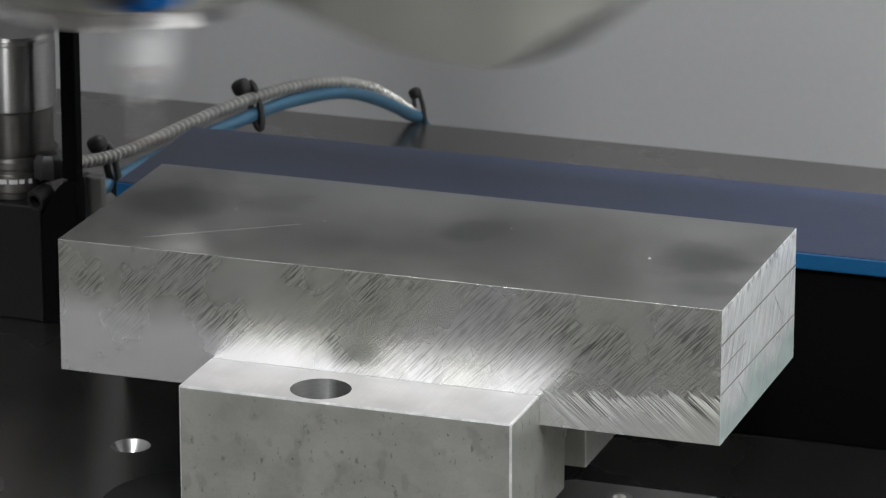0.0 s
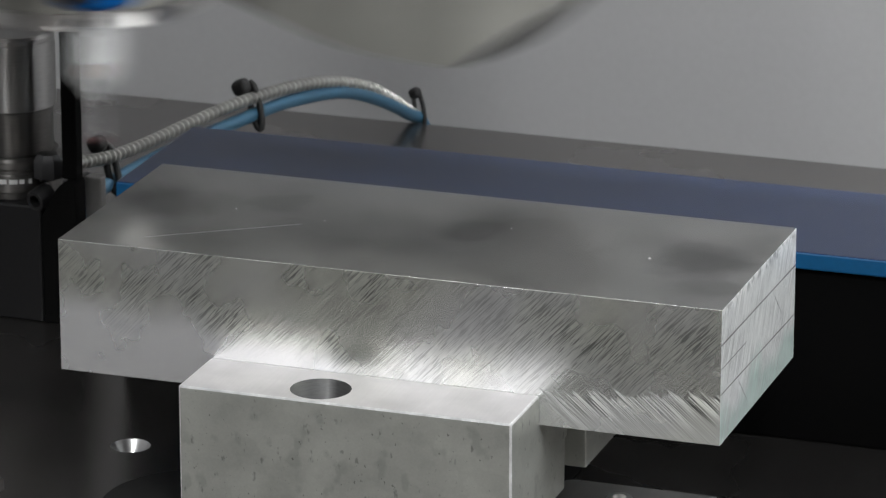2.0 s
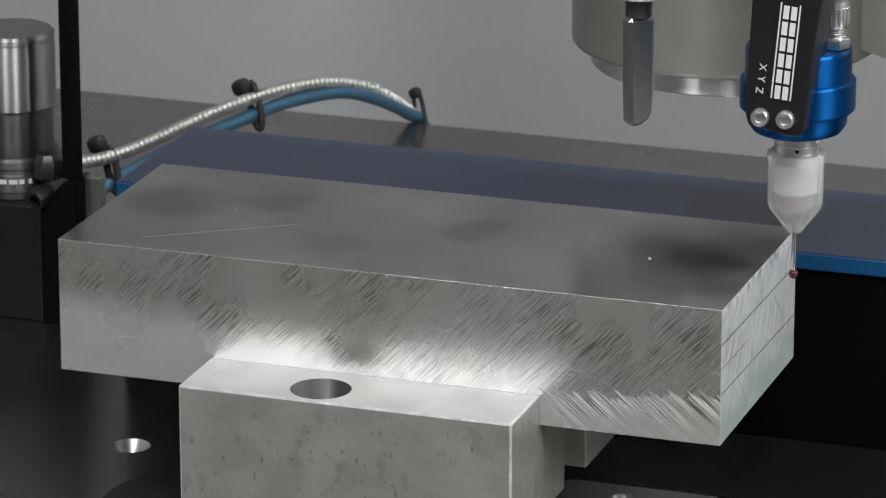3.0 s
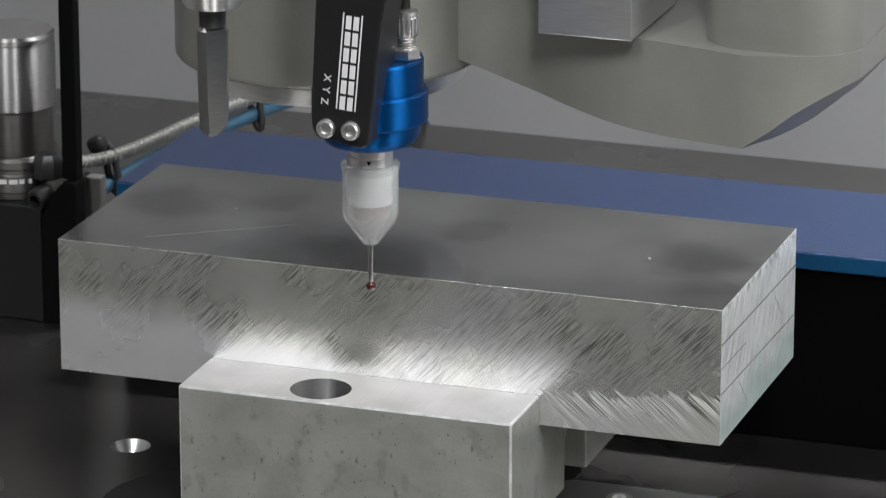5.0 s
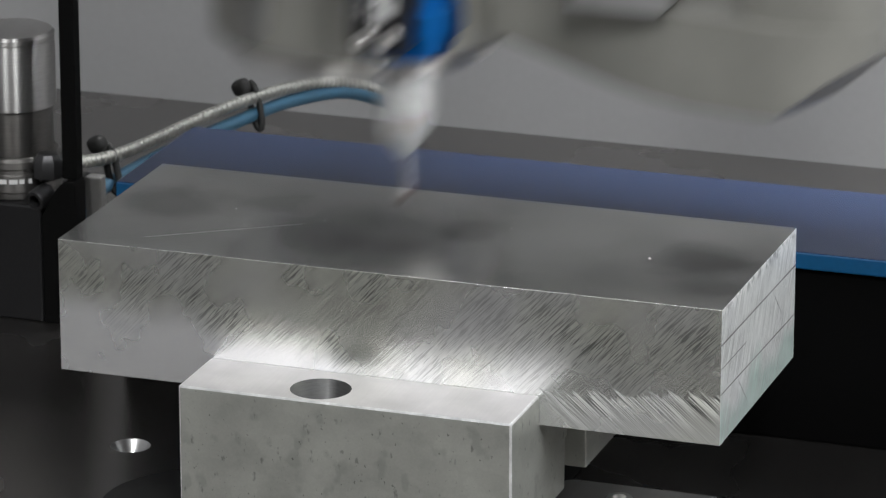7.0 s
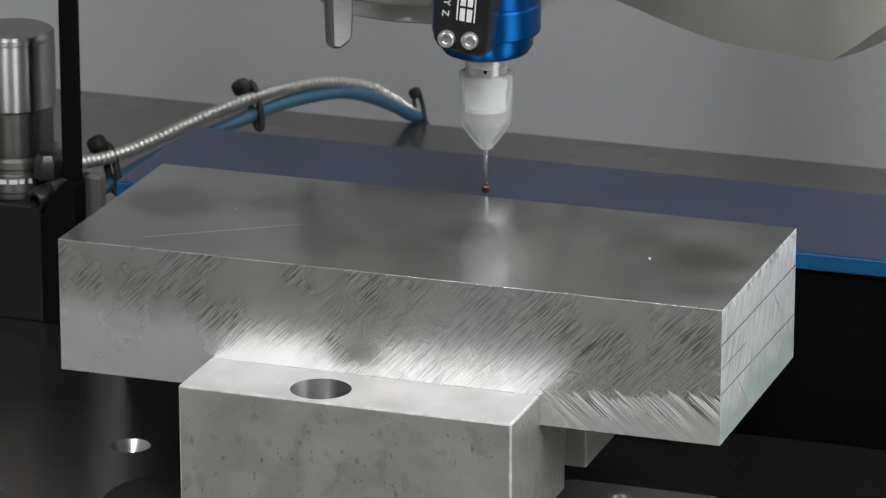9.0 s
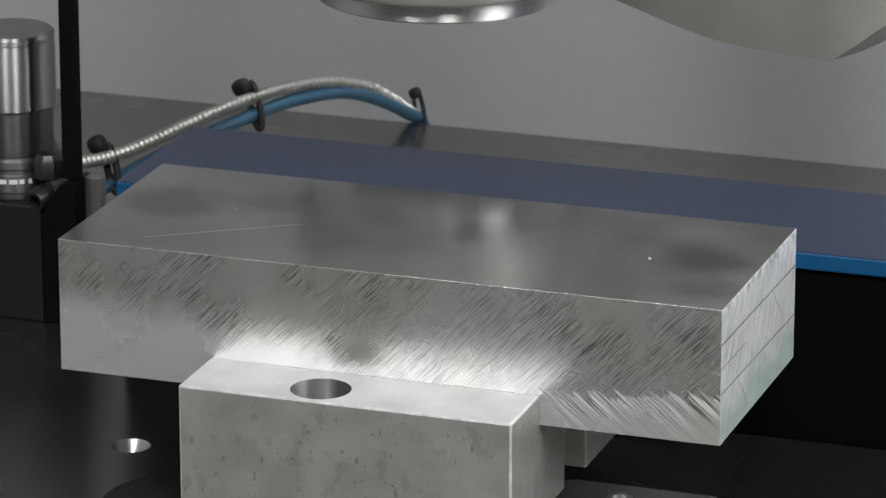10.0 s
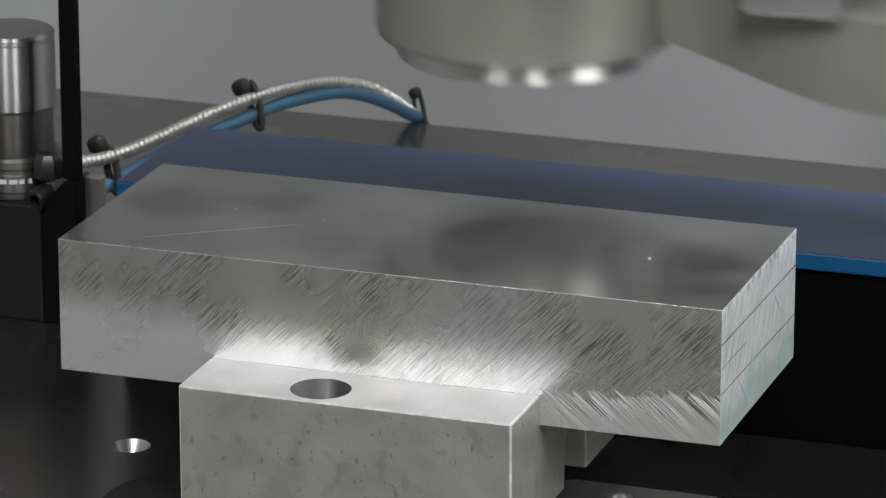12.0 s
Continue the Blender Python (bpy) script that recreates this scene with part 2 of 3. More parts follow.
    l.new(height, bp.inputs["Height"])
    l.new(bp.outputs[0], b.inputs["Normal"])
    return m


def stained_top(m):
    """Adds oily dark spots and one long scratch to the milled face."""
    n, l = m.node_tree.nodes, m.node_tree.links
    b = n["Principled BSDF"]
    tone = b.inputs["Base Color"].links[0].from_socket
    tc = n.new("ShaderNodeTexCoord")
    warp = n.new("ShaderNodeTexNoise")
    warp.inputs["Scale"].default_value, warp.inputs["Detail"].default_value = 60, 3
    l.new(tc.outputs["Object"], warp.inputs["Vector"])
    shift = n.new("ShaderNodeVectorMath")
    shift.operation = "MULTIPLY_ADD"
    shift.inputs[1].default_value, shift.inputs[2].default_value = (0.016, 0.016, 0), (-0.008, -0.008, 0)
    l.new(warp.outputs["Color"], shift.inputs[0])
    moved = n.new("ShaderNodeVectorMath")
    moved.operation = "ADD"
    l.new(tc.outputs["Object"], moved.inputs[0])
    l.new(shift.outputs[0], moved.inputs[1])
    rough = b.inputs["Roughness"].links[0].from_socket
    for x, y, r, dark in ((0.182, 0.041, 0.0195, 0.50), (0.0175, 0.045, 0.021, 0.62), (0.047, 0.055, 0.016, 0.75), (0.113, 0.046, 0.014, 0.75), (0.075, 0.020, 0.016, 0.85), (0.192, 0.018, 0.014, 0.75)):
        d = n.new("ShaderNodeVectorMath")
        d.operation = "DISTANCE"
        d.inputs[1].default_value = (x, y, 0)
        l.new(moved.outputs[0], d.inputs[0])
        g = n.new("ShaderNodeMapRange")
        g.interpolation_type = "SMOOTHSTEP"
        for key, v in (("From Min", r * 0.35), ("From Max", r), ("To Min", dark), ("To Max", 1.0)):
            g.inputs[key].default_value = v
        l.new(d.outputs["Value"], g.inputs["Value"])
        sc = n.new("ShaderNodeVectorMath")
        sc.operation = "SCALE"
        l.new(tone, sc.inputs[0])
        l.new(g.outputs["Result"], sc.inputs["Scale"])
        tone = sc.outputs[0]
    # scratch
    mp = n.new("ShaderNodeMapping")
    mp.vector_type = "TEXTURE"
    mp.inputs["Location"].default_value, mp.inputs["Rotation"].default_value = (0.0222, 0.0094, 0), (0, 0, radians(34.3))
    l.new(tc.outputs["Object"], mp.inputs["Vector"])
    sep = n.new("ShaderNodeSeparateXYZ")
    l.new(mp.outputs[0], sep.inputs[0])

    def inside(socket, a, c, fade):
        up, down = n.new("ShaderNodeMapRange"), n.new("ShaderNodeMapRange")
        for node, lo, hi in ((up, a - fade, a), (down, c + fade, c)):
            node.inputs["From Min"].default_value, node.inputs["From Max"].default_value = lo, hi
            l.new(socket, node.inputs["Value"])
        q = n.new("ShaderNodeMath")
        q.operation = "MULTIPLY"
        l.new(up.outputs["Result"], q.inputs[0])
        l.new(down.outputs["Result"], q.inputs[1])
        return q.outputs[0]
    both = n.new("ShaderNodeMath")
    both.operation = "MULTIPLY"
    l.new(inside(sep.outputs["X"], 0.004, 0.045, 0.006), both.inputs[0])
    l.new(inside(sep.outputs["Y"], -0.00012, 0.00012, 0.00012), both.inputs[1])
    mix = n.new("ShaderNodeMix")
    mix.data_type = "RGBA"
    mix.inputs[7].default_value = (0.75, 0.75, 0.75, 1)
    l.new(both.outputs[0], mix.inputs[0])
    l.new(tone, mix.inputs[6])
    l.new(mix.outputs[2], b.inputs["Base Color"])
    rr = n.new("ShaderNodeMath")
    rr.operation = "MULTIPLY_ADD"
    rr.inputs[1].default_value = 0.25
    l.new(both.outputs[0], rr.inputs[0])
    l.new(rough, rr.inputs[2])
    l.new(rr.outputs[0], b.inputs["Roughness"])


stained_top(ALU_TOP)
SAWN = sawn("sawn_aluminium", True)
SAWN_END = sawn("sawn_aluminium_end", False)


# ---- mesh tools ----
def part(name, bm, mat, parent=None, label=""):
    mesh = bpy.data.meshes.new(name)
    bmesh.ops.recalc_face_normals(bm, faces=bm.faces)
    bm.to_mesh(mesh)
    bm.free()
    for m in (mat if isinstance(mat, (list, tuple)) else (mat,)):
        mesh.materials.append(m)
    ob = new(name, mesh)
    ob.parent = parent
    return tagged(ob, label)


def empty(name, x=0, y=0, z=0):
    ob = new(name)
    ob.empty_display_size = 0.01
    ob.matrix_world = pose(x, y, z)
    return ob


def smooth(bm, angle=35):
    for f in bm.faces:
        f.smooth = True
    for e in bm.edges:
        e.smooth = len(e.link_faces) == 2 and e.calc_face_angle(0) < radians(angle)
    return bm


def box(x0, x1, y0, y1, z0, z1, bevel=0.0, steps=2, bm=None):
    out = bmesh.new()
    bmesh.ops.create_cube(out, size=1, matrix=Matrix.LocRotScale(
        ((x0 + x1) / 2, (y0 + y1) / 2, (z0 + z1) / 2), None, (x1 - x0, y1 - y0, z1 - z0)))
    if bevel:
        bmesh.ops.bevel(out, geom=out.edges[:], offset=bevel, segments=steps, profile=0.5, affect="EDGES")
    return merge(bm, out)


def merge(bm, out):
    if bm is None:
        return out
    mesh = bpy.data.meshes.new("scratch")
    out.to_mesh(mesh)
    out.free()
    bm.from_mesh(mesh)
    bpy.data.meshes.remove(mesh)
    return bm


def lathe(profile, x=0, y=0, n=64, bm=None, closed=False, bottomless=False):
    """Turn (radius, height) pairs about the upright line through x, y."""
    out = bmesh.new()
    rings = []
    for r, z in profile:
        rings.append([out.verts.new((x + r * math.cos(2 * math.pi * i / n), y + r * math.sin(2 * math.pi * i / n), z)) for i in range(n)])
    pairs = list(zip(rings, rings[1:])) + ([(rings[-1], rings[0])] if closed else [])
    for a, b in pairs:
        for i in range(n):
            out.faces.new((a[i], a[(i + 1) % n], b[(i + 1) % n], b[i]))
    if not closed:
        if not bottomless:
            out.faces.new(rings[0])
        out.faces.new(rings[-1])
    bmesh.ops.recalc_face_normals(out, faces=out.faces)
    return merge(bm, smooth(out))


def prism(points, y0, y1, bevel=0.0, steps=2):
    """An outline in x, z pushed from y0 to y1."""
    bm = bmesh.new()
    face = bm.faces.new([bm.verts.new((x, y0, z)) for x, z in points])
    new_geom = bmesh.ops.extrude_face_region(bm, geom=[face])["geom"]
    bmesh.ops.translate(bm, vec=(0, y1 - y0, 0), verts=[v for v in new_geom if isinstance(v, bmesh.types.BMVert)])
    if bevel:
        bmesh.ops.bevel(bm, geom=bm.edges[:], offset=bevel, segments=steps, profile=0.5, affect="EDGES")
    return bm


def spline(points, per=8):
    """A smooth line through the points."""
    p = [Vector(a) for a in points]
    p = [2 * p[0] - p[1]] + p + [2 * p[-1] - p[-2]]
    out = []
    for a, b, c, d in zip(p, p[1:], p[2:], p[3:]):
        for i in range(per):
            t = i / per
            out.append(0.5 * (2 * b + (c - a) * t + (2 * a - 5 * b + 4 * c - d) * t * t + (3 * b - a - 3 * c + d) * t ** 3))
    return out + [p[-2]]


def tube(line, radius, n=14, rib=0.0, bm=None):
    """A round tube along a line; rib: pairs of rings stand out by that much."""
    out = bmesh.new()
    rings = []
    for i, p in enumerate(line):
        d = (line[min(i + 1, len(line) - 1)] - line[max(i - 1, 0)]).normalized()
        u = d.cross(Vector((0, 1, 0.01))).normalized()
        v = d.cross(u)
        r = radius + (rib if i % 4 in (1, 2) else 0)
        rings.append([out.verts.new(p + r * (math.cos(2 * math.pi * k / n) * u + math.sin(2 * math.pi * k / n) * v)) for k in range(n)])
    for a, b in zip(rings, rings[1:]):
        for k in range(n):
            out.faces.new((a[k], a[(k + 1) % n], b[(k + 1) % n], b[k]))
    out.faces.new(rings[0])
    out.faces.new(rings[-1])
    bmesh.ops.recalc_face_normals(out, faces=out.faces)
    return merge(bm, smooth(out, 25 if rib else 60))


def resample(line, step):
    out, left = [line[0]], step
    for a, b in zip(line, line[1:]):
        d = (b - a).length
        while left < d:
            a = a + (b - a).normalized() * left
            d -= left
            left = step
            out.append(a.copy())
        left -= d
    return out


def structure(name, bm, mat, label):
    return tagged(part(name, bm, mat), label, kind="structure")


# ---- enclosure ----
structure("wall_back", box(-0.82, 1.12, 0.56, 0.58, -0.4, 0.98), WALL, "plain grey painted sheet-metal machine back wall")
structure("wall_left", box(-0.82, -0.8, -1.7, 0.559, -0.4, 0.98), WALL, "plain grey painted machine side wall")
structure("wall_right", box(1.1, 1.12, -1.7, 0.559, -0.4, 0.98), WALL, "plain grey painted machine side wall")
structure("wall_front", box(-0.82, 1.12, -1.72, -1.701, -0.4, 0.98), WALL, "plain grey wall behind the viewer")
structure("ceiling", box(-0.82, 1.12, -1.72, 0.58, 0.981, 1.0), CEILING, "plain pale machine enclosure roof")


structure("trough", box(-0.8, 1.1, -1.7, 0.56, -0.42, -0.40), WALL, "plain grey chip trough under the table")


def machine_table():
    """The dark table plate, with two countersunk bores."""
    bm = bmesh.new()
    holes = [(-0.009, 0.0715, 0.0062)]
    n = 32
    xs, ys = (-0.8, 1.1), (-1.7, 0.4365)
    outer = [bm.verts.new((x, y, 0)) for x, y in ((xs[0], ys[0]), (xs[1], ys[0]), (xs[1], ys[1]), (xs[0], ys[1]))]
    edges = [bm.edges.new((outer[i], outer[(i + 1) % 4])) for i in range(4)]
    for x, y, r in holes:
        ring = [bm.verts.new((x + r * math.cos(2 * math.pi * i / n), y + r * math.sin(2 * math.pi * i / n), 0)) for i in range(n)]
        edges += [bm.edges.new((ring[i], ring[(i + 1) % n])) for i in range(n)]
    bmesh.ops.triangle_fill(bm, edges=edges, use_beauty=True)
    for f in bm.faces:
        if f.normal.z < 0:
            f.normal_flip()
    rim = [bm.verts.new((v.co.x, v.co.y, -0.03)) for v in outer]
    for i in range(4):
        bm.faces.new((outer[i], rim[i], rim[(i + 1) % 4], outer[(i + 1) % 4]))
    return bm, holes


bm, holes = machine_table()
mesh = bpy.data.meshes.new("table_plate")
bm.to_mesh(mesh)
bm.free()
mesh.materials.append(TABLE)
table = tagged(new("floor", mesh), "dark ground-steel machine table with countersunk bores", kind="structure")
for x, y, r in holes:
    part("countersink", lathe([(r, 0.0), (r * 0.5, -0.0040), (r * 0.48, -0.014), (0.0003, -0.0141)], x, y, 32, bottomless=True), ALU, table,
         "bright bare-metal countersunk bore")


# ---- workpiece ----
def workpiece():
    bm = box(0, 0.2, 0, 0.08, -0.04, 0, 0.00007, 1)
    for f in bm.faces:
        c = f.calc_center_median()
        n = f.normal
        f.material_index = 0 if n.z > 0.9 else (2 if n.x > 0.6 else 1)
    return bm


block = part("workpiece_block", workpiece(), (ALU_TOP, SAWN, SAWN_END))
block.matrix_world = pose(0, 0, 0.09)
tagged(block, "sawn raw aluminium block clamped in the vice jaws", "metal block")

for x, y, w in ((0.1677, 0.0381, 0.00045), (0.1214, 0.0522, 0.0002), (0.0383, 0.0440, 0.00025), (0.0672, 0.0415, 0.0002)):
    chip = part("metal_chip", prism([(-w, 0), (w, 0), (w * 0.7, w * 0.5), (-w * 0.2, w * 1.1)], -w * 0.35, w * 0.35), JAW_TOP)
    chip.matrix_world = pose(x, y, 0.09, 0, 0, 35)
    tagged(chip, "tiny bright metal chip lying on the block", "metal chip", "chips on the block")

# ---- vice ----
JX0, JX1 = 0.0474, 0.1471


def stepped(points, x0, x1, bevel):
    """An outline in y, z pushed from x0 to x1."""
    bm = bmesh.new()
    face = bm.faces.new([bm.verts.new((x0, y, z)) for y, z in points])
    g = bmesh.ops.extrude_face_region(bm, geom=[face])["geom"]
    bmesh.ops.translate(bm, vec=(x1 - x0, 0, 0), verts=[v for v in g if isinstance(v, bmesh.types.BMVert)])
    bmesh.ops.recalc_face_normals(bm, faces=bm.faces)
    bmesh.ops.bevel(bm, geom=bm.edges[:], offset=bevel, segments=2, profile=0.5, affect="EDGES")
    # front bevels take the painted edge highlight; upward faces the paler material 1
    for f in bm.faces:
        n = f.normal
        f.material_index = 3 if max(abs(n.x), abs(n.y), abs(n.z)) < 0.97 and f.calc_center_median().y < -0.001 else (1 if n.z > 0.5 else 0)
    return bm


def bored(bm, x, y, z, r, depth):
    """Cut a round bore into the flat top at height z."""
    top = max((f for f in bm.faces if f.normal.z > 0.9 and abs(f.calc_center_median().z - z) < 1e-4), key=lambda f: f.calc_area())
    corners = list(top.verts)
    bm.faces.remove(top)
    n = 48
    ring = [bm.verts.new((x + r * math.cos(2 * math.pi * i / n), y + r * math.sin(2 * math.pi * i / n), z)) for i in range(n)]
    low = [bm.verts.new((v.co.x, v.co.y, z - depth)) for v in ring]
    edges = [bm.edges.get((corners[i], corners[(i + 1) % len(corners)])) or bm.edges.new((corners[i], corners[(i + 1) % len(corners)])) for i in range(len(corners))]
    edges += [bm.edges.new((ring[i], ring[(i + 1) % n])) for i in range(n)]
    made = bmesh.ops.triangle_fill(bm, edges=edges, use_beauty=True)["geom"]
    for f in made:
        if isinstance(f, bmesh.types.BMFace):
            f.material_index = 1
    # bore wall and floor darkened by colour, for the shade inside
    for i in range(n):
        f = bm.faces.new((ring[i], ring[(i + 1) % n], low[(i + 1) % n], low[i]))
        f.material_index, f.smooth = 2, True
    bm.faces.new(low).material_index = 2
    return bm


vice = empty("machine_vice", 0.097, 0.03, 0)
tagged(vice, "small aluminium machine vice gripping the raw block", "vice")
base = part("base", box(0.058, 0.130, -0.012, 0.098, 0.0, 0.0218, 0.001), VOID)
front_jaw = bored(stepped([(-0.0256, 0.022), (0.0245, 0.022), (0.0245, 0.0375), (0.0265, 0.0375), (0.0265, 0.0498), (-0.0002, 0.0498), (-0.0002, 0.059), (-0.0256, 0.059)], JX0, JX1, 0.0006),
                  0.0868, -0.0152, 0.059, 0.0088, 0.02)
jaw_a = part("front_jaw", front_jaw, (JAW, JAW_TOP, GAP, EDGE_GLINT))
jaw_b = part("rear_jaw", stepped([(0.045, 0.0210), (0.1, 0.0210), (0.1, 0.059), (0.0802, 0.059), (0.0802, 0.0498), (0.045, 0.0498)], JX0, JX1, 0.0004), (JAW, JAW_TOP, GAP, EDGE_GLINT))
for ob in (base, jaw_a, jaw_b):
    ob.parent = vice
    ob.matrix_parent_inverse = vice.matrix_world.inverted()

# ---- raised blue-topped platform ----
platform = empty("raised_platform", 0.25, 0.175, 0)
tagged(platform, "raised black platform with a glossy blue top plate", "platform")
for ob in (part("body", box(-0.0415, 0.62, 0.1435, 0.205, 0, 0.0566, 0.0008), MATT),
           part("top_plate", box(-0.0422, 0.63, 0.1415, 0.2085, 0.0567, 0.0622, 0.0006), (BLUE_TOP, BLUE_EDGE), None, "glossy dark blue plate with bright blue edges")):
    ob.parent = platform
    ob.matrix_parent_inverse = platform.matrix_world.inverted()
for f in ob.data.polygons:
    f.material_index = 0 if f.normal.z > 0.5 else 1


def adopt(parent, *parts):
    for ob in parts:
        ob.parent = parent
        ob.matrix_parent_inverse = parent.matrix_world.inverted()


# ---- tool length sensor at the side ----
sensor = empty("tool_sensor", -0.09, 0.19, 0)
tagged(sensor, "steel-capped cylindrical tool sensor on a black clamp block", "tool sensor")
CX, CY = -0.0995, 0.19
adopt(sensor,
      part("clamp_block", box(-0.14, -0.0825, 0.172, 0.215, 0, 0.0405, 0.0008), BLACK),
      part("side_plate", prism([(-0.0823, 0), (-0.0699, 0), (-0.0699, 0.0490), (-0.0706, 0.0500), (-0.0738, 0.0500), (-0.0762, 0.0478), (-0.0790, 0.0435), (-0.0823, 0.0370)], 0.172, 0.181, 0.0005), VOID),
      part("collar", lathe([(0.0155, 0.0408), (0.0158, 0.0415), (0.0158, 0.0465), (0.0150, 0.0475), (0.0150, 0.0505), (0.0158, 0.0512), (0.0158, 0.0535), (0.0148, 0.0545)], CX, CY), STEEL_DARK),
      part("collar_ring", lathe([(0.0160, 0.0430), (0.0163, 0.0433), (0.0163, 0.0490), (0.0160, 0.0493)], CX, CY), STEEL_DARK, None, "dark printed ring"),
      part("lower_barrel", lathe([(0.0131, 0.0546), (0.0134, 0.0552), (0.0134, 0.0700), (0.0132, 0.0702)], CX, CY), STEEL_DARK),
      part("steel_cap", lathe([(0.0142, 0.0703), (0.0145, 0.0706), (0.0145, 0.0915), (0.0142, 0.0921), (0.0142, 0.0930), (0.0145, 0.0934), (0.0145, 0.0948), (0.0136, 0.0958)], CX, CY), (CAP_STEEL, CAP_TOP), None, "bright turned steel cap"),
      part("flange_screw", lathe([(0.0046, 0.0485), (0.0052, 0.0490), (0.0052, 0.0545), (0.0036, 0.0568), (0.0003, 0.0570)], -0.0828, 0.1800, 8), STEEL_BOSS))
bm = lathe([(0.0002, 0.0020), (0.0020, 0.0020), (0.0022, 0.0066), (0.0034, 0.0067), (0.0038, 0.0058), (0.0038, 0.0)], 0, 0, 28)
bmesh.ops.transform(bm, matrix=Matrix.Translation((-0.0822, 0.1772, 0.0438)) @ Vector((-0.28, -0.92, -0.2)).to_track_quat("Z", "Y").to_matrix().to_4x4(), verts=bm.verts)
adopt(sensor, part("bracket_plate", box(-0.0724, -0.0667, 0.186, 0.191, 0.0, 0.0480, 0.0006), STEEL_PLATE, None, "grey steel bracket plate"))
adopt(sensor, part("fitting", bm, STEEL_BOSS, None, "small polished tube fitting"))
for i, (a, w) in enumerate(((-88, 12), (-73, 10), (-61, 6), (-50, 4), (-36, 11))):
    bm = bmesh.new()
    r = 0.01635
    v = [bm.verts.new((CX + r * math.cos(radians(b)), CY + r * math.sin(radians(b)), z)) for z in (0.0464, 0.0480) for b in (a, a + w / 2, a + w)]
    for q in ((0, 1, 4, 3), (1, 2, 5, 4)):
        bm.faces.new([v[k] for k in q])
    adopt(sensor, part("print_bar", bm, WHITE))
for f in bpy.data.objects["steel_cap"].data.polygons:
    f.material_index = 1 if f.normal.z > 0.9 else 0
post = part("black_post", box(-0.0755, -0.0702, 0.1745, 0.180, 0.0502, 0.36, 0.0005), VOID)
tagged(post, "square black upright post beside the tool sensor", "post")

# ---- conduit, hose and ties ----
line = spline([(-0.1, 0.13, 0.060), (-0.0880, 0.172, 0.053), (-0.0837, 0.210, 0.0449), (-0.0814, 0.2314, 0.0412), (-0.0785, 0.2547, 0.0393), (-0.0746, 0.2819, 0.0385), (-0.0704, 0.3091, 0.0375), (-0.0671, 0.3285, 0.0364),
               (-0.0635, 0.3479, 0.0346), (-0.0591, 0.3712, 0.0312), (-0.0551, 0.3907, 0.0265), (-0.0509, 0.4101, 0.0196), (-0.0470, 0.4285, 0.0095), (-0.0446, 0.4405, 0.0005), (-0.0436, 0.4450, -0.012), (-0.0432, 0.4465, -0.05)])
tagged(part("metal_conduit", tube(resample([p + Vector((0, 0, 0.0009 * min(1, max(0, (p.y - 0.2) / 0.1), max(0, (0.44 - p.y) / 0.05)))) for p in line[14:]], 0.00085), 0.00125, 12, 0.0011), CONDUIT), "ribbed grey metal conduit running back over the table edge", "conduit")
line = spline([(-0.087, 0.190, 0.016), (-0.0840, 0.2119, 0.0275), (-0.0821, 0.2275, 0.0314), (-0.0765, 0.2702, 0.0322), (-0.0698, 0.3130, 0.0308), (-0.0665, 0.3324, 0.0303), (-0.0621, 0.3557, 0.0288), (-0.0559, 0.3868, 0.0240), (-0.0509, 0.4101, 0.0160), (-0.0456, 0.4334, 0.0042),
               (-0.0425, 0.4470, -0.007), (-0.041, 0.458, -0.05)])
tagged(part("air_hose", tube(resample([p + Vector((0, 0, 0.0006)) for p in line], 0.002), 0.0025, 14), HOSE_BLUE), "smooth blue pneumatic air hose running beside the conduit", "hose")


def cable_tie(x, y, z, tall, lean, head, size=1.0):
    """A black tie round hose and conduit, with its square head standing off."""
    ob = empty("cable_tie", x, y, z)
    ring = []
    for i in range(21):
        a = 2 * math.pi * i / 20
        c, q = math.cos(a) * 0.0018, math.sin(a) * tall
        ring.append(Vector((c + q * lean, 0.35 * q, q)))
    part("strap", tube(ring, 0.0013 * size, 8), RUBBER, ob)
    hd = part("head", box(-0.0032, 0.0032, -0.0032, 0.0032, -0.0030, 0.0030, 0.0024, 4), RUBBER, ob)
    hd.matrix_basis = pose(head[0], -0.002, head[1], 0, -25, 0) @ Matrix.Scale(size, 4)
    return tagged(ob, "black plastic cable tie round conduit and hose", "cable tie", "ties on the conduit")


cable_tie(-0.0812, 0.2300, 0.0372, 0.0075, -0.35, (-0.0045, 0.0090))
cable_tie(-0.0669, 0.3290, 0.0340, 0.0078, -0.35, (-0.0046, 0.0072))
cable_tie(-0.0435, 0.4420, 0.0040, 0.0070, -0.3, (-0.0010, 0.0070), 0.72)

# ---- small things on the table ----
tagged(part("rubber_foot", lathe([(0.0290, 0.0), (0.0296, 0.0004), (0.0296, 0.0012), (0.0288, 0.0016), (0.0003, 0.0017)], 0.0310, 0.0285, 64), RUBBER), "round black rubber pad lying on the machine table", "rubber pad")


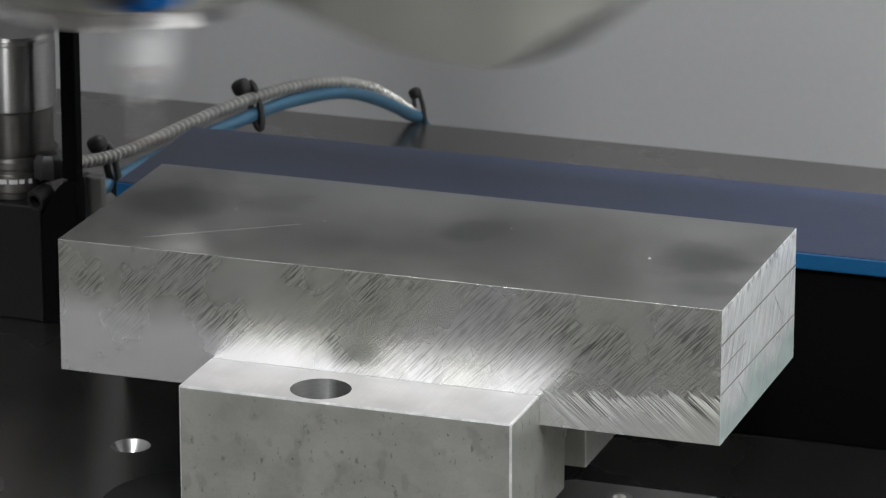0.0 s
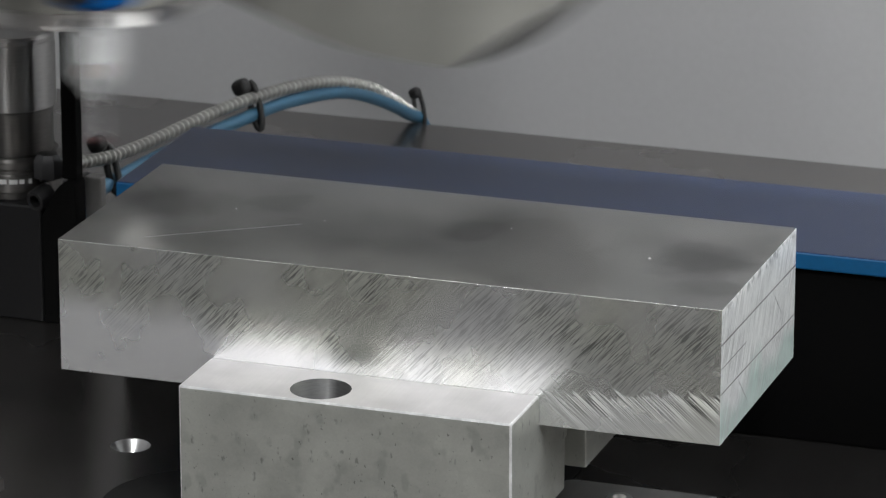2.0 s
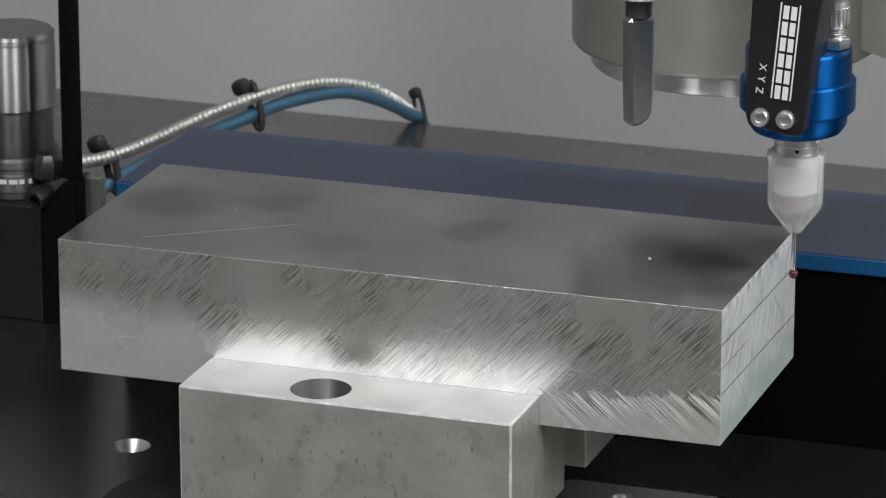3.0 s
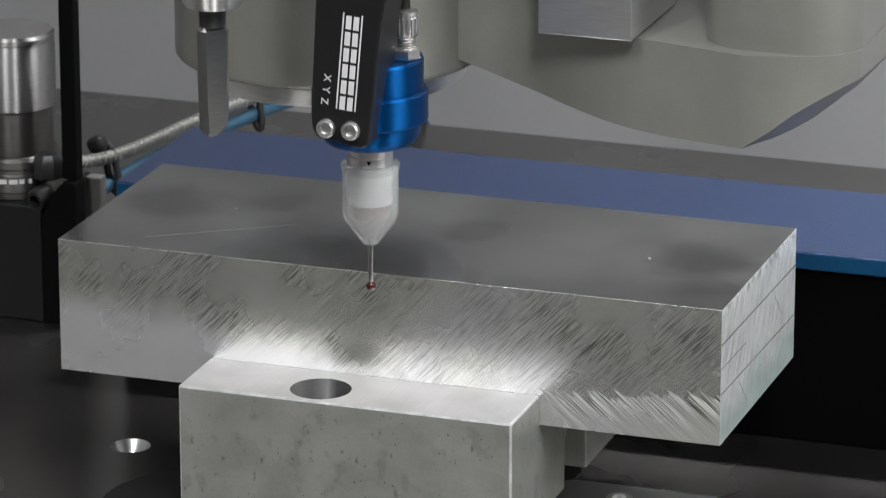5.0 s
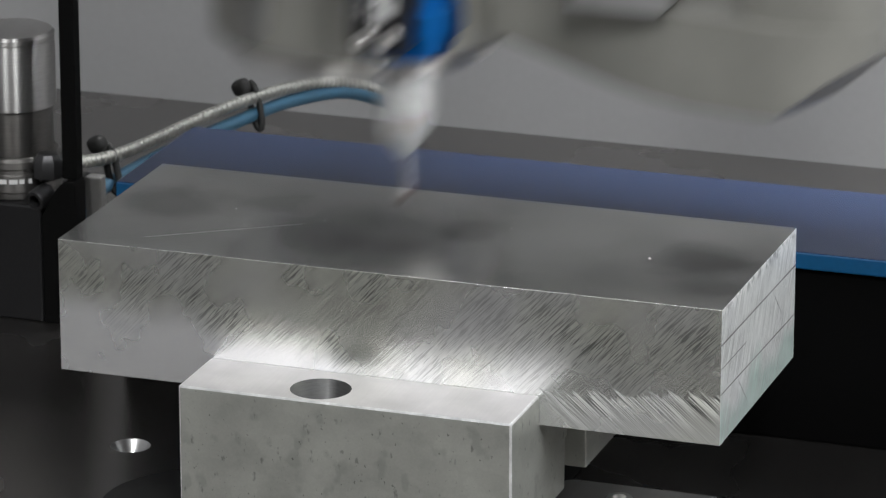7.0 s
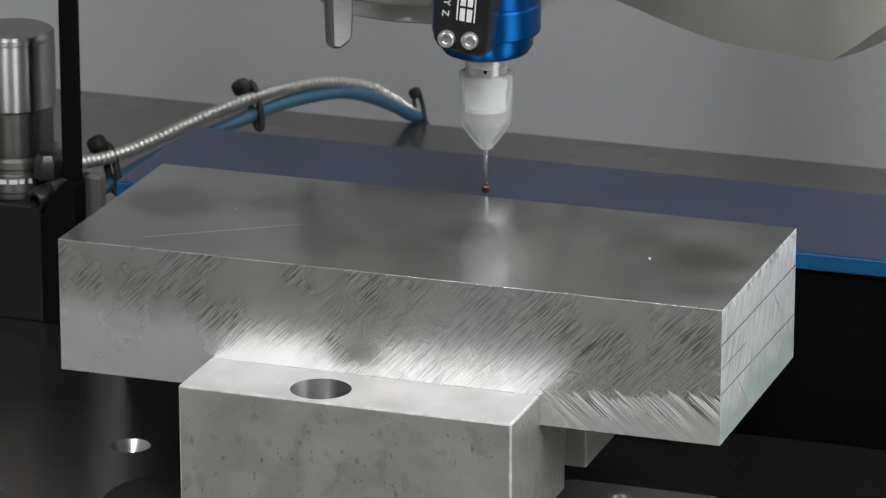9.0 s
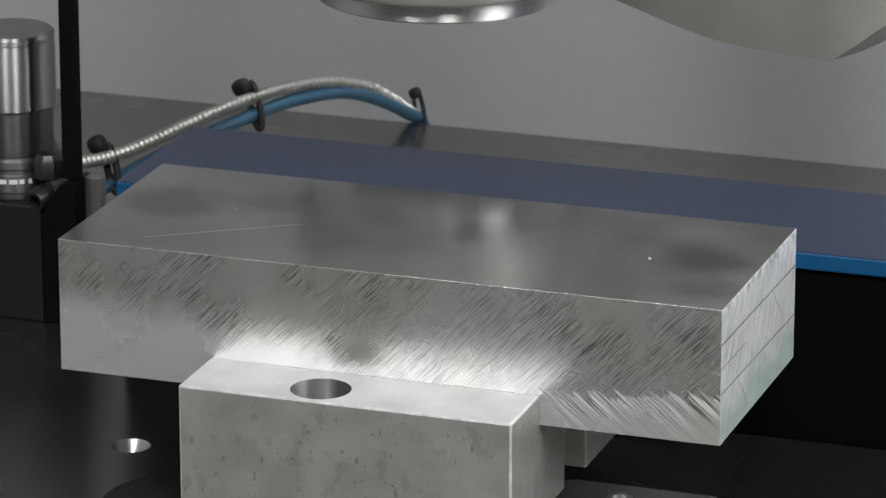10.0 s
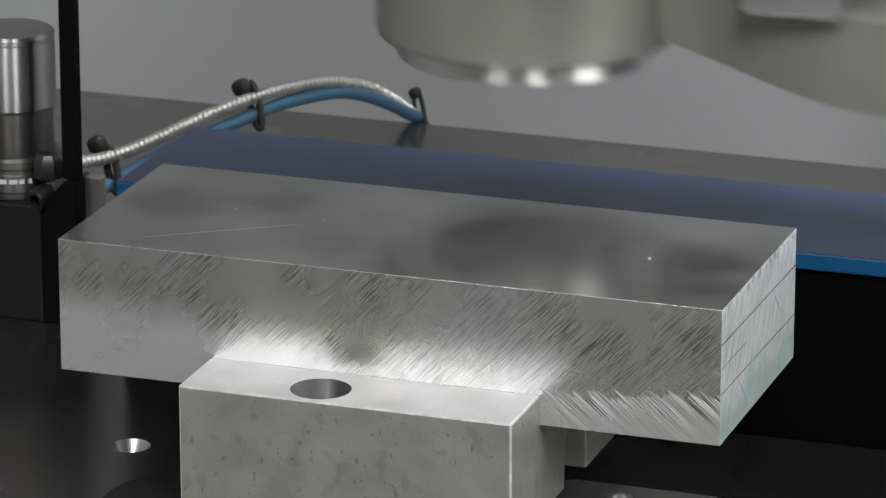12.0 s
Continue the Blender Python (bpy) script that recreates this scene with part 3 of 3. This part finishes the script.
def clamp_plate():
    ob = empty("clamp_plate", 0.152, 0.0535, 0)
    bm = bmesh.new()
    pts = []
    for cx, cy, a0 in ((0.023, 0.022, 0), (-0.018, 0.022, 90), (-0.018, -0.03, 180), (0.023, -0.03, 270)):
        for i in range(7):
            a = radians(a0 + 15 * i)
            pts.append((cx + 0.005 * math.cos(a), cy + 0.005 * math.sin(a)))
    f = bm.faces.new([bm.verts.new((x, y, 0)) for x, y in pts])
    g = bmesh.ops.extrude_face_region(bm, geom=[f])["geom"]
    bmesh.ops.translate(bm, vec=(0, 0, 0.003), verts=[v for v in g if isinstance(v, bmesh.types.BMVert)])
    part("plate", bm, STEEL_PLATE, ob)
    part("bolt", lathe([(0.0038, 0.003), (0.0040, 0.0033), (0.0040, 0.0055), (0.0036, 0.006), (0.0022, 0.006), (0.0022, 0.0045), (0.0002, 0.0044)], 0.0, 0.010, 24), NICKEL, ob, "polished socket-head bolt")
    return tagged(ob, "flat dark steel clamp plate bolted to the table", "clamp plate")


clamp_plate()

# ---- moving machine head ----
head = empty("milling_spindle_unit", 0.1, -0.0095, 0.089)
tagged(head, "moving grey cast milling head with spindle nose", "milling head")
SX, SY = -0.0483, 0.0983
LEDGE, TOP = 0.0587, 0.36


def casting_body():
    """One casting: the front sweeps down to a point, an oblique cut climbs to the side; beside the spindle it rises as a tall web."""
    V = Vector
    front = spline([(-0.0060, 0.0868, 0.0438), (0.0042, 0.0837, 0.0421), (0.0137, 0.0816, 0.0399), (0.0232, 0.0795, 0.0377), (0.0325, 0.0773, 0.0353), (0.0419, 0.0752, 0.0332),
                    (0.0511, 0.0730, 0.0317), (0.0603, 0.0709, 0.0310), (0.0695, 0.0688, 0.0308), (0.0785, 0.0666, 0.0309), (0.0897, 0.0640, 0.0311)], 4)
    rise = [V((0.0973, 0.0650, 0.0363)), V((0.1034, 0.0670, 0.0412)), V((0.1108, 0.0700, 0.0459)), V((0.1163, 0.0740, 0.0489)), V((0.1200, 0.0800, 0.0502))]
    outer = [V((0.0938, 0.085, 0.0288)), V((0.0958, 0.100, 0.0276)), V((0.0978, 0.115, 0.0269)), V((0.1021, 0.1245, 0.0298)), V((0.1074, 0.130, 0.0339))]
    bm = bmesh.new()
    k = len(front) - 1
    skin = front + rise
    lo = [bm.verts.new(p) for p in skin]
    mid = [bm.verts.new((p.x, p.y, LEDGE)) for p in skin]
    for a, b, c, d in zip(lo, lo[1:], mid[1:], mid):
        bm.faces.new((a, b, c, d))
    w = max(i for i, p in enumerate(front) if p.x < 0.054)
    hi = [bm.verts.new((p.x, p.y, TOP)) for p in front[:w + 1]]
    for i in range(w):
        bm.faces.new((mid[i], mid[i + 1], hi[i + 1], hi[i]))
    cut = [bm.verts.new(p) for p in outer]
    for i in range(5):
        bm.faces.new((lo[k + i], cut[i - 1] if i else cut[0], cut[i], lo[k + i + 1]) if i else (lo[k], cut[0], lo[k + 1]))
    side_lo, side_mid = bm.verts.new((0.1200, 0.130, 0.0480)), bm.verts.new((0.1200, 0.130, LEDGE))
    bm.faces.new((lo[-1], cut[4], side_lo))
    bm.faces.new((lo[-1], side_lo, side_mid, mid[-1]))
    bl, bmid = bm.verts.new((-0.006, 0.130, 0.0440)), bm.verts.new((-0.006, 0.130, LEDGE))
    wm, wh, bh = bm.verts.new((0.0535, 0.130, LEDGE)), bm.verts.new((0.0535, 0.130, TOP)), bm.verts.new((-0.006, 0.130, TOP))
    bm.faces.new((side_lo, bl, bmid, wm, side_mid))
    bm.faces.new((bl, lo[0], mid[0], bmid))
    bm.faces.new((bmid, mid[0], hi[0], bh))
    bm.faces.new((wm, bmid, bh, wh))
    bm.faces.new((mid[w], wm, wh, hi[w]))
    bm.faces.new(hi + [wh, bh])
    bm.faces.new(mid[w:] + [side_mid, wm])
    bm.faces.new(lo[:k + 1] + cut + [side_lo, bl])
    bmesh.ops.triangulate(bm, faces=[f for f in bm.faces if len(f.verts) > 4])
    bmesh.ops.recalc_face_normals(bm, faces=bm.faces)
    return smooth(bm, 22)


def head_parts():
    part("spindle_housing", lathe([(0.0405, 0.0392), (0.0453, 0.0393), (0.0462, 0.0396), (0.0466, 0.0402), (0.0467, 0.0412), (0.0467, TOP)], SX, SY, 128), CAST, head)
    part("spindle_ring", lathe([(0.0300, 0.0350), (0.0300, 0.0326), (0.0401, 0.0326), (0.0408, 0.0332), (0.0408, 0.0391)], SX, SY, 128), STEEL, head, "bright turned steel nose ring")
    part("spindle_nose", lathe([(0.0160, 0.0318), (0.0165, 0.0314), (0.0290, 0.0314), (0.0298, 0.0348)], SX, SY, 64), STEEL_DARK, head)
    part("casting", casting_body(), CAST, head)
    column = box(0.0735, 0.1198, 0.0693, 0.129, LEDGE - 0.001, TOP)
    bmesh.ops.bevel(column, geom=[e for e in column.edges if abs(e.verts[0].co.z - e.verts[1].co.z) > 0.1], offset=0.016, segments=10, profile=0.5, affect="EDGES")
    part("casting_column", smooth(column), CAST, head)
    part("side_bracket", box(0.0277, 0.0560, 0.066, 0.112, LEDGE + 0.0005, 0.15, 0.0004), BRACKET, head, "milled aluminium bracket")
    part("probe_slide", box(-0.012, 0.012, -0.0035, 0.060, 0.20, TOP, 0.001), BLACK, head)
    # unseen slab above the head, added to block the rear lamps as it moves
    part("unseen_light_blocker", box(-0.50, 0.50, 0.055, 0.304, TOP, 0.46, 0.004), CAST, head)


head_parts()


def text_mesh(body, size, depth):
    c = bpy.data.curves.new("letter", "FONT")
    c.body, c.size, c.extrude, c.align_x, c.align_y = body, size, depth, "CENTER", "CENTER"
    ob = bpy.data.objects.new("letter", c)
    mesh = bpy.data.meshes.new_from_object(ob)
    bpy.data.objects.remove(ob)
    bpy.data.curves.remove(c)
    return mesh


READ_DOWN = Matrix(((0, 1, 0, 0), (0, 0, -1, 0), (-1, 0, 0, 0), (0, 0, 0, 1)))


def probe():
    """The touch probe on its black arm; the origin is the stylus ball."""
    outline = [(-0.0080, 0.0494), (-0.0066, 0.0486), (-0.0042, 0.0482), (-0.0012, 0.0478), (0.0023, 0.0470), (0.0052, 0.0468), (0.0070, 0.0478), (0.0086, 0.0602), (0.0098, 0.0732), (0.0111, 0.0832), (0.0130, 0.0932), (0.0150, 0.25),
               (-0.0012, 0.25), (-0.0078, 0.0912), (-0.0096, 0.0552), (-0.0092, 0.0515)]
    arm = part("probe_arm", prism(outline, -0.0215, -0.0050, 0.0006), BLACK, head, "black anodised probe arm with white print")
    part("probe_body", lathe([(0.0100, 0.0420), (0.0125, 0.0430), (0.0140, 0.0452), (0.0142, 0.0488), (0.0158, 0.0492), (0.0163, 0.0498), (0.0163, 0.0578), (0.0158, 0.0584), (0.0150, 0.0586), (0.0150, 0.0667), (0.0145, 0.0674), (0.0002, 0.0676)]), BLUE, arm, "glossy blue anodised probe body")
    nut = part("collet_nut", lathe([(0.0060, 0.0362), (0.0063, 0.0365), (0.0063, 0.0388), (0.0060, 0.0390), (0.0060, 0.0394), (0.0064, 0.0396), (0.0064, 0.0414), (0.0060, 0.0419)], n=48), NICKEL, arm, "steel collet nut with a black mark")
    part("nut_mark", prism([(0.0012, 0.0384), (0.0024, 0.0384), (0.0018, 0.0372)], -0.00635, -0.0058), VOID, nut)
    sleeve = lathe([(0.0021, 0.0127), (0.0075, 0.0200), (0.0079, 0.0211), (0.0079, 0.0338), (0.0083, 0.0352), (0.0083, 0.0360), (0.0080, 0.0363), (0.0066, 0.0362), (0.0066, 0.0340), (0.0069, 0.0330), (0.0067, 0.0220), (0.0060, 0.0206), (0.0018, 0.0148)], n=64, closed=True)
    part("sleeve", sleeve, SLEEVE, arm, "frosted translucent plastic cone sleeve")
    part("inner_sleeve", lathe([(0.0040, 0.0200), (0.0050, 0.0206), (0.0050, 0.0240), (0.0042, 0.0244)], n=40), INNER, arm)
    part("inner_collar", lathe([(0.0056, 0.0248), (0.0061, 0.0250), (0.0061, 0.0262), (0.0058, 0.0264), (0.0058, 0.0308), (0.0061, 0.0311), (0.0061, 0.0334), (0.0052, 0.0338)], n=40), WHITE, arm)
    part("stylus", lathe([(0.00055, 0.0010), (0.00060, 0.0012), (0.00072, 0.0040), (0.00076, 0.0155)], n=20), SHINY, arm)
    bm = bmesh.new()
    bmesh.ops.create_uvsphere(bm, u_segments=32, v_segments=20, radius=0.0014)
    part("stylus_ball", smooth(bm), RUBY, arm, "dark red ruby ball")
    for x, z in ((-0.0050, 0.0518), (0.0022, 0.0518)):
        s = part("screw", lathe([(0.0002, 0.0006), (0.0013, 0.0006), (0.0014, 0.0016), (0.0022, 0.0018), (0.0026, 0.0013), (0.0027, 0.0)], n=28), NICKEL, arm, "polished socket-head screw")
        s.matrix_basis = pose(x, -0.0214, z, 90, 0, 0)
    # print on the arm: a white lettering block drawn as bars, and the axis letters
    def plate(x0, x1, z0, z1):
        return box(x0, x1, -0.02162, -0.0214, z0, z1)
    tilt = pose(0.0019, 0, 0.0714, 0, 5.0, 0)
    for bar in [(-0.0029, -0.0025, -0.0140, 0.0135), (0.0025, 0.0029, -0.0140, 0.0135)] + [
            bar for i in range(6) for bar in ((-0.0019, -0.0003, 0.0090 - i * 0.0046, 0.0128 - i * 0.0046), (0.0003, 0.0019, 0.0090 - i * 0.0046, 0.0128 - i * 0.0046))]:
        part("logo_bar", plate(*bar), WHITE, arm).matrix_basis = tilt
    for c, x, z in (("X", -0.0046, 0.0662), ("Y", -0.0050, 0.0628), ("Z", -0.0055, 0.0595)):
        t = new("axis_letter", text_mesh(c, 0.0030, 0.00006))
        t.data.materials.append(WHITE)
        t.parent = arm
        t.matrix_basis = Matrix.Translation((x, -0.02155, z)) @ pose(0, 0, 0, 0, 5, 0) @ READ_DOWN
        tagged(t, "white printed letter " + c)
    plug = part("cable_connector", lathe([(0.0020, 0.0695), (0.0026, 0.0697), (0.0026, 0.0735), (0.0031, 0.0738), (0.0035, 0.0745), (0.0036, 0.0785), (0.0033, 0.0812), (0.0020, 0.0818)], 0.0105, 0.0, 24), NICKEL, arm, "knurled steel cable connector")
    part("hex_nut", lathe([(0.0040, 0.0677), (0.0042, 0.0680), (0.0042, 0.0703), (0.0038, 0.0706)], 0.0105, 0.0, 6), NICKEL, plug)
    for i in range(4):
        part("thread", lathe([(0.0026, 0.0708 + i * 0.0007), (0.00295, 0.0710 + i * 0.0007), (0.00295, 0.0712 + i * 0.0007), (0.0026, 0.0714 + i * 0.0007)], 0.0105, 0.0, 20), NICKEL, plug)
    for i in range(18):
        a = 2 * math.pi * i / 18
        rib = part("connector_rib", box(-0.0004, 0.0004, -0.0003, 0.0003, 0.0745, 0.0795, 0.0001, 1), NICKEL, plug)
        rib.matrix_basis = pose(0.0105 + 0.0034 * math.cos(a), 0.0034 * math.sin(a), 0, 0, 0, math.degrees(a))
    part("cable", tube(spline([(0.0102, 0, 0.0810), (0.0104, 0, 0.09), (0.0110, 0.002, 0.12), (0.0110, 0.004, 0.24)]), 0.0017, 10), RUBBER, arm)
    return arm


def blade():
    """A flat-ended blow nozzle that drops with the probe."""
    x, y = -0.0468, 0.0
    ob = part("nozzle_holder", lathe([(0.0050, 0.0772), (0.0078, 0.0778), (0.0084, 0.0790), (0.0086, 0.0830), (0.0078, 0.0840), (0.0070, 0.25)], x, y, 48), STEEL, head, "steel nozzle holder")
    part("nozzle_neck", lathe([(0.0036, 0.0718), (0.0038, 0.0722), (0.0038, 0.0773)], x, y, 24), GAP, ob, "dark polished round neck")
    bm = prism([(-0.0004, 0.0395), (0.0036, 0.0422), (0.0041, 0.0500), (0.0042, 0.0718), (-0.0042, 0.0718), (-0.0041, 0.0520), (-0.0037, 0.0404)], -0.0026, 0.0026, 0.0011, 1)
    bmesh.ops.transform(bm, matrix=pose(x, y, 0, 0, 0, 46), verts=bm.verts)
    part("nozzle_blade", bm, BLADE, ob, "flat dull steel blade")
    return ob


PROBE = probe()
NOZZLE = blade()


def motions():
    """Head: where the extended stylus ball would be. Probe and nozzle: how far they are drawn up."""
    z = 0.0893
    way = [(0.0, 0.0115, 0.04, 0.002), (0.05, -0.0035, 0.04, 0.0005), (0.1, -0.0100, 0.0415, 0), (0.15, -0.0105, 0.0415, 0), (0.6, -0.0105, 0.0415, 0), (0.8, -0.0055, 0.04, 0), (1.0, -0.0017, 0.04, 0),
           (1.1, -0.0015, 0.04, 0), (1.33, -0.0015, 0.04, 0), (1.4, -0.0055, 0.04, 0), (1.5, -0.0105, 0.0415, 0), (1.95, -0.0105, 0.0415, 0), (2.0, -0.0045, 0.04, 0.001), (2.1, 0.0232, 0.04, 0.003), (2.2, 0.0609, 0.04, 0.0045),
           (2.3, 0.1000, 0.04, 0.0065), (2.4, 0.1355, 0.04, 0.0075), (2.5, 0.1715, 0.04, 0.0065), (2.6, 0.2020, 0.04, 0.003), (2.7, 0.2092, 0.04, 0), (2.8, 0.2097, 0.04, 0), (3.05, 0.2097, 0.04, 0), (3.2, 0.2075, 0.04, 0), (3.45, 0.2018, 0.04, 0), (3.5, 0.2015, 0.04, 0),
           (3.75, 0.2015, 0.04, 0), (3.9, 0.2097, 0.04, 0), (4.2, 0.2097, 0.04, 0), (4.45, 0.16, 0.018, 0.008), (4.65, 0.108, -0.006, 0.003), (4.75, 0.1, -0.0095, 0), (5.25, 0.1, -0.0095, 0), (5.5, 0.1, -0.0062, 0), (5.8, 0.1, -0.0028, 0),
           (6.0, 0.1, -0.0015, 0), (6.25, 0.1, -0.0015, 0), (6.4, 0.1, -0.0095, 0), (6.85, 0.1, -0.0095, 0), (6.9, 0.1, -0.0055, 0), (7.0, 0.1, 0.021, 0), (7.1, 0.1, 0.052, 0), (7.2, 0.1, 0.0825, 0), (7.3, 0.1009, 0.0899, 0),
           (7.75, 0.1009, 0.0899, 0), (8.15, 0.1, 0.0817, 0), (8.25, 0.1, 0.0815, 0), (8.45, 0.1, 0.0815, 0), (8.6, 0.1009, 0.0899, 0), (11.75, 0.1009, 0.0899, 0), (11.8, 0.106, 0.083, 0), (11.9, 0.135, 0.050, 0), (12.0, 0.1493, 0.0322, 0)]
    walk(head, [(t, pose(x, y, z + up)) for t, x, y, up in way])
    drawn = [(0.0, 0.018), (0.1, 0.018), (0.2, 0.0130), (0.3, 0.0015), (0.35, 0), (1.7, 0), (1.75, 0.004), (1.8, 0.010), (1.87, 0.017), (1.92, 0.018), (2.7, 0.018), (2.75, 0.014), (2.82, 0.003), (2.88, 0), (3.95, 0), (4.1, 0.018), (4.82, 0.018),
             (4.88, 0.012), (4.94, 0.002), (5.0, 0), (6.63, 0), (6.69, 0.007), (6.76, 0.017), (6.8, 0.018), (7.35, 0.018), (7.5, 0), (9.05, 0), (9.1, 0.005), (9.16, 0.016), (9.2, 0.018), (9.38, 0.018), (9.5, 0.034), (9.6, 0.062), (9.7, 0.085), (9.8, 0.09), (12.0, 0.09)]
    for ob in (PROBE, NOZZLE):
        walk(ob, [(t, pose(0, 0, up)) for t, up in drawn])


motions()
